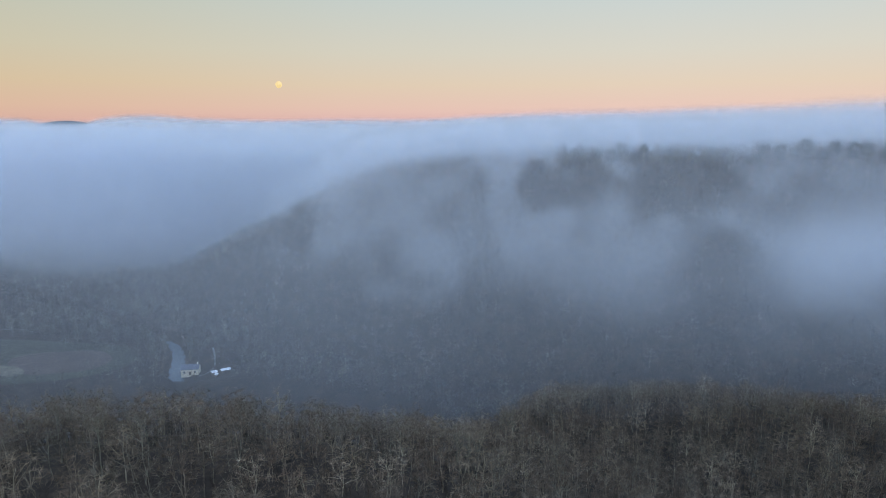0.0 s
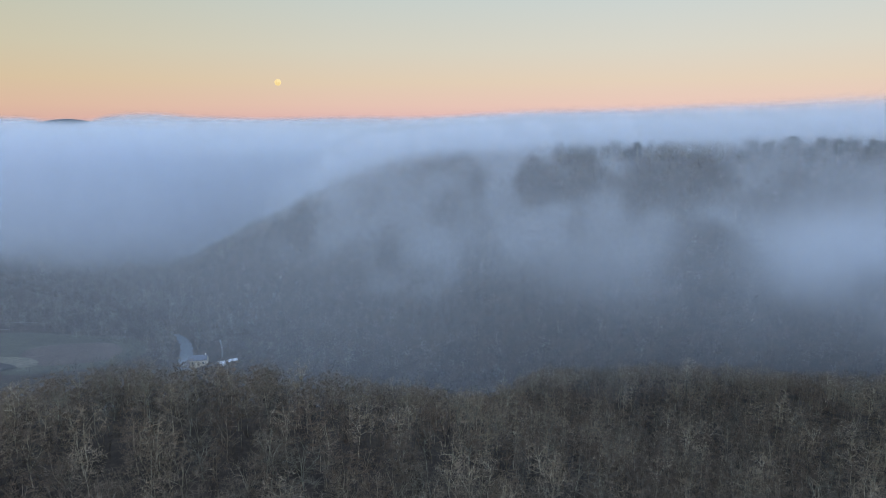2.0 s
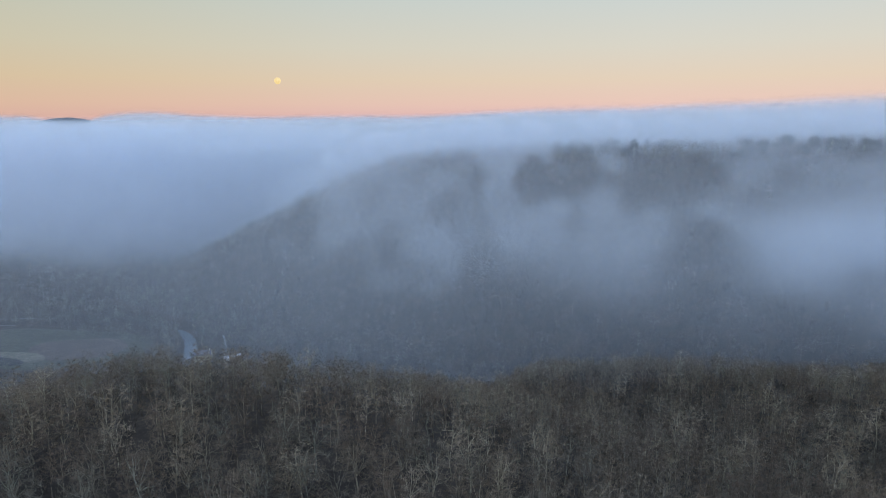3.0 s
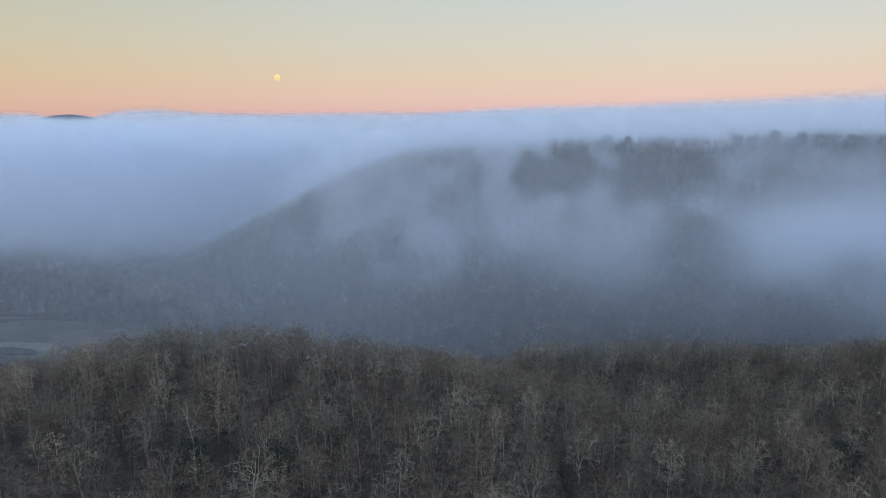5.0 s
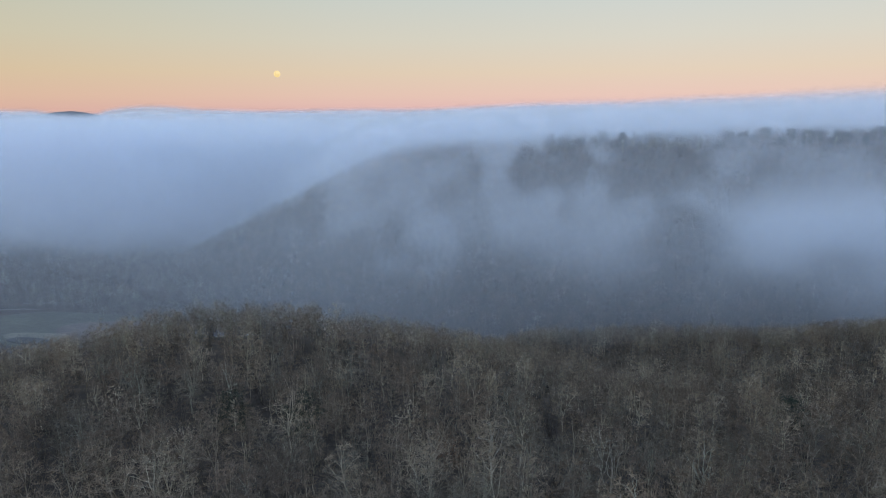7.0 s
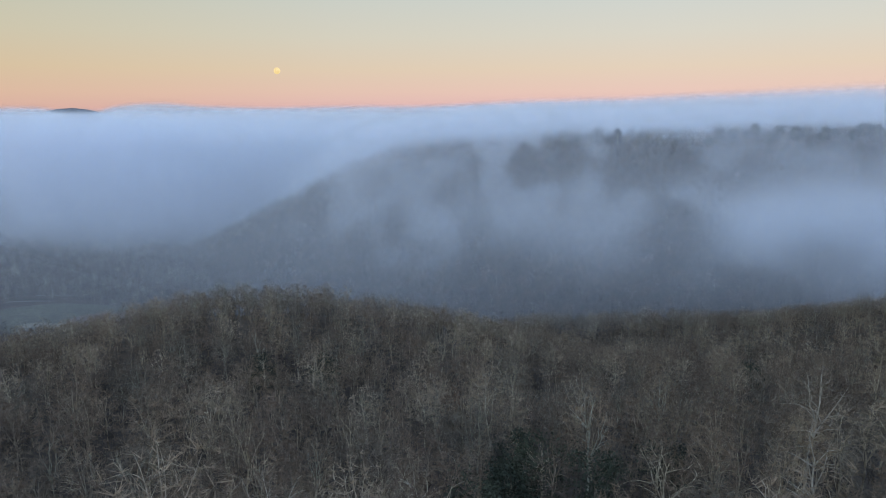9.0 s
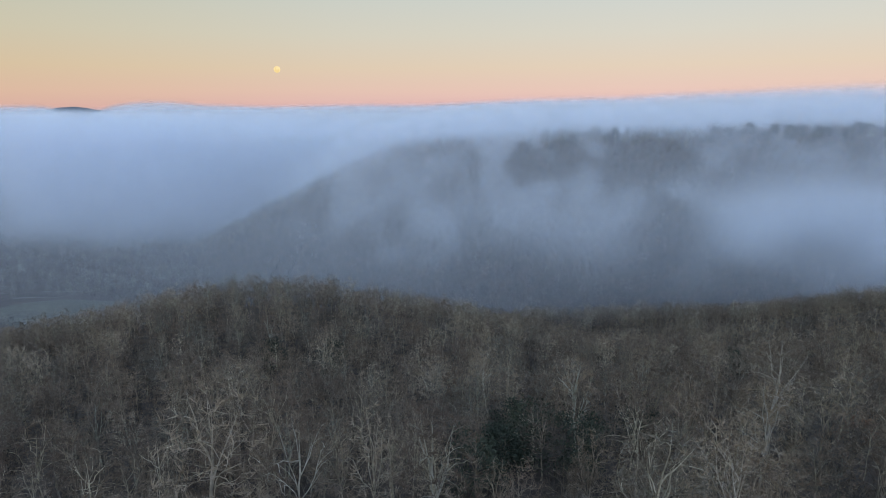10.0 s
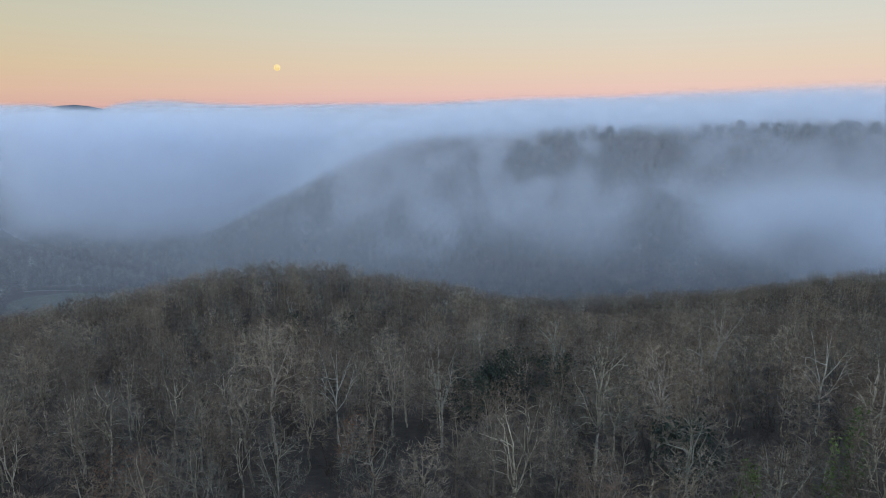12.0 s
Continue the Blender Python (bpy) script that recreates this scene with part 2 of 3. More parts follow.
# ---- trees ----
def grow_tree(rng, h, detail):
    """Polylines of a bare broadleaf tree whose limbs rise from a low fork and fill a domed crown: (points, radii, level)."""
    lines = []
    wide = rng.uniform(0.25, 0.37)
    R = np.array([wide * rng.uniform(0.9, 1.1), wide * rng.uniform(0.9, 1.1), 0.42]) * h
    c = np.array([rng.normal(0, 0.02), rng.normal(0, 0.02), 0.57]) * h

    def unit(v):
        return v / np.linalg.norm(v, axis=-1, keepdims=True)

    def in_dome(n, low, inner, outer):
        """Places in the crown's dome, denser towards its skin."""
        d = unit(rng.normal(0, 1, (n * 4, 3)))
        d = d[d[:, 2] > low][:n]
        lump = 1 + 0.12 * np.sin(3.1 * d[:, :1] + 2.3 * d[:, 1:2] + 5 * wide * 30) * np.cos(4.2 * d[:, 1:2] - 2.7 * d[:, 2:])
        return c + R * d * lump * rng.uniform(inner, outer, (len(d), 1))

    def curve(a, b, leave, n, r0, r1, level):
        """A wandering line from a to b that leaves a in the direction given."""
        length = np.linalg.norm(b - a)
        m = a + unit(leave) * length * 0.5
        t = np.linspace(0, 1, n + 1)[:, None]
        pts = (1 - t) ** 2 * a + 2 * t * (1 - t) * m + t ** 2 * b
        if n > 1:
            pts[1:-1] += rng.normal(0, 0.022 * length, (n - 1, 3))
        lines.append((pts, np.linspace(r0, r1, n + 1), level))
        return pts

    def knots(pts, lo, n):
        """n places along a line, with its direction there."""
        t = np.linspace(lo, 0.98, n) * (len(pts) - 1)
        i = np.minimum(t.astype(int), len(pts) - 2)
        f = (t - i)[:, None]
        return np.concatenate([pts[i] * (1 - f) + pts[i + 1] * f, unit(pts[i + 1] - pts[i])], 1)

    def nearest(targets, pool):
        """For each target the knot it grows from: near, and rather below it than above."""
        gap = targets[:, None] - pool[None, :, :3]
        cost = np.linalg.norm(gap, axis=2) + 1.1 * np.maximum(0.02 * h - gap[:, :, 2], 0)
        return pool[cost.argmin(1)]

    fork = rng.uniform(0.24, 0.38) * h
    lean = np.array([rng.normal(0, 0.05), rng.normal(0, 0.05), 1.0])
    trunk = curve(np.zeros(3), lean * fork, np.array([rng.normal(0, 0.08), rng.normal(0, 0.08), 1]), (4, 3, 2, 1)[detail], 0.0115 * h, 0.0085 * h, 0)
    pool = []
    leaders = (7, 6, 5, 3)[detail]
    stem = None
    for i in range(leaders):
        az, polar = i * 2.4 + rng.uniform(-0.4, 0.4), rng.uniform(0.02, 0.2) if i == 0 else rng.uniform(0.4, 1.25)
        d = np.array([math.cos(az) * math.sin(polar), math.sin(az) * math.sin(polar), math.cos(polar)])
        end = c + R * d * rng.uniform(0.75, 0.95)
        p = trunk[-1] if i == 0 else stem[rng.randint(0, 4)]
        leader = curve(p, end, unit(end - p) + (0, 0, 0.12) + rng.normal(0, 0.1, 3), (5, 4, 3, 2)[detail], (0.0078 if i == 0 else 0.0046) * h, 0.0009 * h, 0 if i == 0 else 1)
        pool.append(knots(leader, 0.12, 9))
        if i == 0:
            stem = np.concatenate([trunk[-1:], knots(leader, 0.1, 5)[:3, :3]])
    for count, low, inner, outer, segs, r0, level, lo in (
            ((20, 13, 8, 5)[detail], -0.55, 0.60, 0.94, (3, 2, 2, 1)[detail], (0.0027, 0.0027, 0.0029, 0.004)[detail], 1, 0.25),
            ((80, 44, 24, 12)[detail], -0.65, 0.68, 1.0, (2, 1, 1, 1)[detail], (0.0014, 0.0018, 0.0023, 0.003)[detail], 2, 0.2)):
        targets = in_dome(count, low, inner, outer)
        grown = []
        for t, k in zip(targets, nearest(targets, np.concatenate(pool))):
            pts = curve(k[:3], t, k[3:] * 0.8 + unit(t - k[:3]) + rng.normal(0, 0.15, 3), segs, r0 * h, 0.0004 * h, level)
            grown.append(knots(pts, lo, 6))
        pool = (pool if level == 1 else pool[leaders:]) + grown
    targets = in_dome((1300, 700, 400, 105)[detail], -0.75, 0.5, 1.03)
    roots = nearest(targets, np.concatenate(pool))
    way = targets - roots[:, :3]
    length = np.linalg.norm(way, axis=1, keepdims=True)
    tips = roots[:, :3] + way / length * np.minimum(length, 0.13 * h) + rng.normal(0, 0.008 * h, way.shape)
    width = (0.0019, 0.0025, 0.0029, 0.0080)[detail] * h
    lines += [(np.array([p, q]), np.array([width * w, 0.0]), 3) for p, q, w in zip(roots[:, :3], tips, rng.uniform(0.6, 1.4, len(tips)))]
    return lines


def tube_mesh(lines, levels, sides):
    """Tapered tubes of those levels, as triangles, and whether each is a twig; the last ring closes to a point."""
    V, F, M = [], [], []
    base = 0
    for number, (pts, rad, level) in enumerate(lines):
        if level not in levels:
            continue
        k, n = sides[level], len(pts)
        d = pts[-1] - pts[0]
        d = d / np.linalg.norm(d)
        a = np.cross(d, (math.sin(number * 2.4), math.cos(number * 2.4), 0.4))
        a /= np.linalg.norm(a)
        b = np.cross(d, a)
        if k == 2:  # a twig
            V += [pts[0] + a * rad[0], pts[0] - a * rad[0], pts[-1]]
            F.append((base, base + 1, base + 2))
            M.append(1 if level == 3 else 0)
            base += 3
            continue
        ang = np.arange(k) * 2 * np.pi / k
        ring = np.cos(ang)[:, None] * a + np.sin(ang)[:, None] * b
        for i in range(n - 1):
            V += list(pts[i] + ring * rad[i])
        V.append(pts[-1])
        for i in range(n - 2):
            for q in range(k):
                v0, v1 = base + i * k + q, base + i * k + (q + 1) % k
                F += [(v0, v1, v1 + k), (v0, v1 + k, v0 + k)]
        last = base + (n - 2) * k
        F += [(last + q, last + (q + 1) % k, base + (n - 1) * k) for q in range(k)]
        M += [1 if level == 3 else 0] * (len(F) - len(M))
        base += (n - 1) * k + 1
    return np.array(V), np.array(F), np.array(M)


def grow_brush(rng, h):
    """Polylines of a clump of hazel rods with side twigs."""
    lines = []
    for i in range(16):
        a, lean = rng.uniform(0, 2 * np.pi), rng.uniform(0.05, 0.55)
        base = np.array([rng.normal(0, 0.35), rng.normal(0, 0.35), 0])
        tip = base + np.array([math.cos(a) * lean, math.sin(a) * lean, 1]) * h * rng.uniform(0.6, 1.0)
        lines.append((np.array([base, tip]), np.array([0.026, 0.004]), 2))
        for j in range(5):
            p = base + (tip - base) * rng.uniform(0.3, 1)
            d = (tip - base) / h * 0.5 + rng.normal(0, 0.6, 3)
            lines.append((np.array([p, p + d / np.linalg.norm(d) * rng.uniform(0.6, 1.4)]), np.array([0.022, 0.0]), 3))
    return lines


SIDES = ({0: 6, 1: 4, 2: 3, 3: 2}, {0: 4, 1: 3, 2: 3, 3: 2}, {0: 3, 1: 3, 2: 2, 3: 2}, {0: 3, 1: 2, 2: 2, 3: 2})
rng = np.random.RandomState(11)
NEAR = [grow_tree(rng, rng.uniform(8.8, 11.2), 0) for _ in range(10)]
MIDDLE = [grow_tree(rng, rng.uniform(8.6, 11.0), 1) for _ in range(10)]
BEYOND = [grow_tree(rng, rng.uniform(8.6, 11.0), 2) for _ in range(10)]
BRUSH = [grow_brush(rng, rng.uniform(4.0, 6.5)) for _ in range(8)]
FAR = [grow_tree(rng, rng.uniform(10.0, 13.0), 3) for _ in range(12)]


def scatter(x0, x1, y0, y1, step, seed):
    r = np.random.RandomState(seed)
    a, b = np.meshgrid(np.arange(x0, x1, step), np.arange(y0, y1, step), indexing="ij")
    return (a.ravel() + r.uniform(-0.48, 0.48, a.size) * step), (b.ravel() + r.uniform(-0.48, 0.48, a.size) * step), r


def woodland(name, label, templates, detail, x, y, r, size=(0.8, 1.15), mats=None, sink=0.3):
    """Many trees joined into one mesh."""
    parts = [tube_mesh(t, (0, 1, 2, 3), SIDES[detail]) for t in templates]
    V, F, M, T, base = [], [], [], [], 0
    z = ground_z(x, y) - sink
    for i in range(len(x)):
        v, f, mi = parts[r.randint(len(parts))]
        a, s = r.uniform(0, 2 * np.pi), r.uniform(*size)
        rot = np.array([[np.cos(a), np.sin(a), 0], [-np.sin(a), np.cos(a), 0], [0, 0, 1]]) * s
        V.append(v @ rot + (x[i], y[i], z[i]))
        F.append(f + base)
        M.append(mi)
        T.append(np.full(len(v), r.rand()))
        base += len(v)
    me = mesh_from(name, np.concatenate(V), np.concatenate(F), mats or [BARK, TWIG], attributes={"tint": np.concatenate(T)}, index=np.concatenate(M))
    return tagged(new(name, me), label, "woodland", kind="stuff")


# near wood: the trees that the camera passes closest stand as things of their own
x, y, r = scatter(-215, 235, -72, 245, 4.7, 3)
keep = (np.abs(x) < 0.74 * (y + 97) + 14) & (y < 156 + 84 * smooth(-5, 42, x) - 45 * smooth(85, 140, x))
x, y = x[keep], y[keep]
PALE = [(-8.5, -27), (-14, -30), (-20, -33), (-3, -31), (11, -42), (17, -39), (19.5, -33), (34, -44), (28, -22), (13, -8), (17, 12), (39, -28), (35.5, -9), (4.5, 23), (9, 28), (-3, 18), (18, 21), (4, 8), (27, 12), (-37.5, 50), (-26, 46.5), (-23.5, 32.5)]
RUSSET = [(-27.5, -49), (-10.5, -42), (-11, -57), (-1, 26.5), (46, -8)]
HOLLY = [(4.5, -13), (1, -19), (8, -10), (19, -42), (-24, 43), (22, -5), (6, -4), (12, -15), (62, 58), (-35, 44)]
bx, by = x.copy(), y.copy()
for px, py in PALE + RUSSET + HOLLY:
    keep = (x - px) ** 2 + (y - py + 1.5) ** 2 > 3.6 ** 2
    x, y = x[keep], y[keep]
# open hollows in the near wood
for px, py, rx, ry in ((-10, -43, 9, 8), (26, -36, 4, 13), (-34, -54, 8, 6), (6, -22, 6, 4), (50, -20, 5, 7), (-46, -10, 5, 9), (-22, 6, 6, 5)):
    keep = bump2(x, y, px, py, rx, ry) < 0.45
    x, y = x[keep], y[keep]
order = np.argsort(y)
first = order[:300]
rest = order[300:]
TREES = []
for i, lines in enumerate(NEAR):
    v, f, mi = tube_mesh(lines, (0, 1), SIDES[0])
    trunk_mesh = mesh_from("trunk", v, f, [BARK], True)
    v, f, mi = tube_mesh(lines, (2, 3), SIDES[0])
    crown_mesh = mesh_from("crown", v, f, [BARK, TWIG], index=mi)
    TREES.append((trunk_mesh, crown_mesh))
for n, i in enumerate(first):
    trunk_mesh, crown_mesh = TREES[r.randint(len(TREES))]
    tree = new("bare_tree")
    m = pose(x[i], y[i], float(ground_z(x[i], y[i])) - 0.3, 0, 0, r.uniform(0, 360))
    tree.matrix_world = m @ Matrix.Scale(r.uniform(0.62, 1.12), 4)
    for pname, me in (("trunk", trunk_mesh), ("crown", crown_mesh)):
        new(pname, me).parent = tree
    tagged(tree, "leafless oak with pale lichened limbs on a wooded slope", "tree", "bare trees on the near hill")
close, beyond = rest[y[rest] < 72], rest[y[rest] >= 72]
PALE_BARK = textured("lichened_bark", (0.17, 0.155, 0.13), (0.45, 0.415, 0.345), 3.0, second=(0.295, 0.272, 0.225), per_thing=0.1)
WITHERED = textured("withered_leaf", (0.10, 0.05, 0.03), (0.24, 0.13, 0.075), 1.5, second=(0.165, 0.085, 0.05), per_thing=0.1, bump=0)
for n, (px, py) in enumerate(PALE):
    tree = new("bare_tree")
    tree.matrix_world = pose(px, py, float(ground_z(px, py)) - 0.3, 0, 0, 67 * n) @ Matrix.Scale(r.uniform(1.28, 1.5) if py < 0 else r.uniform(1.1, 1.25), 4)
    for pname, me in zip(("trunk", "crown"), TREES[n % len(TREES)]):
        if pname == "trunk":
            me = me.copy()
            me.materials[0] = PALE_BARK
        new(pname, me).parent = tree
    tagged(tree, "tall leafless oak with whitish lichened limbs above its neighbours", "tree", "bare trees on the near hill")


def leaves(centres, spread, count, size, seed):
    """Small folded leaf sprays scattered round the given centres."""
    r = np.random.RandomState(seed)
    p = centres[r.randint(len(centres), size=count)] + r.normal(0, 1, (count, 3)) * spread
    a, b = r.normal(0, 1, (count, 3)), r.normal(0, 1, (count, 3))
    a /= np.linalg.norm(a, axis=1, keepdims=True)
    b -= a * (a * b).sum(1, keepdims=True)
    b /= np.linalg.norm(b, axis=1, keepdims=True)
    w = size * r.uniform(0.6, 1.3, (count, 1))
    v = np.stack([p + a * w, p + b * w * 0.5 + np.cross(a, b) * w * 0.2, p - a * w, p - b * w * 0.5 + np.cross(a, b) * w * 0.2], 1).reshape(-1, 3)
    return v, np.arange(count * 4).reshape(-1, 4)


for n, (px, py) in enumerate(RUSSET):
    lines = NEAR[(3 * n + 1) % len(NEAR)]
    tree = new("withered_beech")
    tree.matrix_world = pose(px, py, float(ground_z(px, py)) - 0.3, 0, 0, 50 * n) @ Matrix.Scale(r.uniform(0.55, 0.72), 4)
    for pname, me in zip(("trunk", "crown"), TREES[(3 * n + 1) % len(NEAR)]):
        new(pname, me).parent = tree
    tips = np.array([l[0][-1] for l in lines if l[2] == 2])
    v, f = leaves(tips, 0.5, 900, 0.13, 40 + n)
    new("leaves", mesh_from("leaves", v, f, [WITHERED])).parent = tree
    tagged(tree, "slender beech still holding withered russet leaves", "tree", "russet beeches in the wood")


# dark evergreens: holly and ivied scrub in the near wood, pines on the far crest
EVERGREEN = textured("evergreen_leaf", (0.018, 0.022, 0.016), (0.06, 0.07, 0.048), 1.6, second=(0.034, 0.042, 0.03), per_thing=0.25, bump=0)
IVY = textured("ivy_leaf", (0.05, 0.075, 0.02), (0.16, 0.19, 0.06), 2.5, second=(0.09, 0.12, 0.035), per_thing=0.1, bump=0)


def evergreen(name, label, category, group, px, py, height, wide, lobes, count, leaf, seed, mat=EVERGREEN, bare=0.25):
    r = np.random.RandomState(seed)
    tree = new(name)
    tree.matrix_world = pose(px, py, float(ground_z(px, py)) - 0.2, 0, 0, seed * 37)
    lines = [(np.array([(0, 0, 0), (0.1, 0, height * 0.5), (0.05, 0.1, height * 0.92)]), np.array([0.02, 0.014, 0.004]) * height, 0)]
    centres = []
    for i in range(lobes):
        a, u = r.uniform(0, 2 * np.pi), r.uniform(bare, 1)
        q = wide * math.sqrt(max(0.05, 1 - ((u - 0.55) / 0.55) ** 2)) * r.uniform(0.35, 1)
        c = np.array([math.cos(a) * q, math.sin(a) * q, u * height])
        centres.append(c)
        lines.append((np.array([(0.05, 0.05, c[2] * 0.75), c]), np.array([0.006, 0.002]) * height, 1))
    v, f, mi = tube_mesh(lines, (0, 1), {0: 5, 1: 3})
    new("trunk", mesh_from("trunk", v, f, [BARK], True)).parent = tree
    v, f = leaves(np.array(centres), np.array([wide * 0.2, wide * 0.2, height * 0.05]), count, leaf, seed)
    new("crown", mesh_from("crown", v, f, [mat])).parent = tree
    return tagged(tree, label, category, group)


for n, (px, py) in enumerate(HOLLY):
    evergreen("holly", "dark green holly bush among bare oaks", "bush", "evergreen bushes in the wood", px, py, 5.4 + (n * 7 % 5) * 0.5, 2.8 + (n % 3) * 0.4, 40, 2400, 0.18, 60 + n, bare=0.06)
for n, (px, py) in enumerate([(16, -58.5), (22.5, -56), (27, -52)]):
    evergreen("ivied_trunk", "ivy-clad tree stem with fresh green leaves", "tree", "ivied stems", px, py, 7.0 + n, 0.8, 30, 900, 0.12, 90 + n, IVY, 0.05)
for n, dx in enumerate((112, 120, 127, 134, 141, 205, 212, 219, 227, 236, 243, 251, 258, 266, 275, 283, 292, 300, 309, 318)):
    evergreen("pine", "dark pine half lost in fog on the hill crest", "tree", "pines on the crest", dx, float(ridge_y(dx)) - 4 - (n * 5 % 9), (8.5 if dx < 145 else 8.0) + (n * 7 % 5) * 1.3, 3.2 + (n * 3 % 4) * 0.5, 46, 2000, 0.36, 120 + n, bare=0.28)

woodland("near_woodland", "dense leafless oak wood covering the near hill", MIDDLE, 1, x[close], y[close], r, (0.70, 1.10))
woodland("crest_woodland", "leafless oak wood along the brow of the near hill", BEYOND, 2, x[beyond], y[beyond], r, (0.84, 1.06))

# the understorey's dark colour deepens the shaded gaps between the trees
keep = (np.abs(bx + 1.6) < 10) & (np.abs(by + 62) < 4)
woodland("brushwood", "leafless hazel scrub coloured dark as the shade below the oaks", BRUSH, 3, bx[~keep] + 2.4, by[~keep] - 2.4, r, (0.7, 1.2), [SHADE_ROD, SHADE_ROD])

# far woods: the gorge side, its foot, and the valley to the west
x, y, r = scatter(-330, 420, -175, 22, 6.6, 4)
y = y + ridge_y(x)
keep = (ground_z(x, y) > 3) & (np.abs(x) < 0.72 * (y + 95))
woodland("hillside_woodland", "misty leafless wood on the steep far hillside", FAR, 3, x[keep], y[keep], r, (0.8, 1.25), [GREY_BARK, FROST_TWIG], 1.5)
x, y, r = scatter(-330, 420, -10, 14, 4.2, 14)
y = y + ridge_y(x)
keep = (ground_z(x, y) > 3) & (np.abs(x) < 0.72 * (y + 95))
woodland("ridge_woodland", "leafless trees along the foggy hill crest", FAR, 3, x[keep], y[keep], r, (0.75, 1.2), [GREY_BARK, TWIG], 4.5)
x, y, r = scatter(-330, 420, -10, 8, 4.5, 15)
y = y + ridge_y(x)
keep = (ground_z(x, y) > 3) & (np.abs(x) < 0.72 * (y + 95))
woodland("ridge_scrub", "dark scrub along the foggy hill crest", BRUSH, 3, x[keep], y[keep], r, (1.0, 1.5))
x, y, r = scatter(-560, -150, 380, 800, 8.0, 6)
meadow = bump2(x, y, -280, 425, 75, 42) > 0.32
keep = ~meadow & ((np.abs(x - river_x(y)) > 8) | (y < 402)) & (np.abs(x) < 0.75 * (y + 95)) & ((y < ridge_y(x) - 100) | (x < -225)) & ~((x > -176) & (x < -132) & (np.abs(y - 405) < 32))
keep |= (y > 640) & (x < -250) & (np.abs(x) < 0.75 * (y + 95))
woodland("valley_woodland", "dim bluish leafless wood on the valley floor", FAR, 3, x[keep], y[keep], r, (0.8, 1.2), [GREY_BARK, FROST_TWIG])
y = np.repeat(np.arange(396, 480, 1.6), 2)
r = np.random.RandomState(31)
x = river_x(y) + np.tile([-1, 1], len(y) // 2) * r.uniform(7.2, 9.8, len(y))
keep = ~((x > -176) & (np.abs(y - 410) < 12))
woodland("bank_scrub", "bare alder scrub lining the river bank", BRUSH, 3, x[keep], y[keep], r, (0.4, 0.9), [GREY_BARK, TWIG])
x, y, r = scatter(0, 330, 150, 340, 6.5, 8)
keep = (y > 156 + 84 * smooth(-5, 42, x) - 45 * smooth(85, 140, x)) & (ridge_y(x) - y > 150)
woodland("gorge_woodland", "leafless wood in the bottom of the gorge", FAR, 3, x[keep], y[keep], r, (0.8, 1.2), [GREY_BARK, FROST_TWIG])

# ---- fog ----


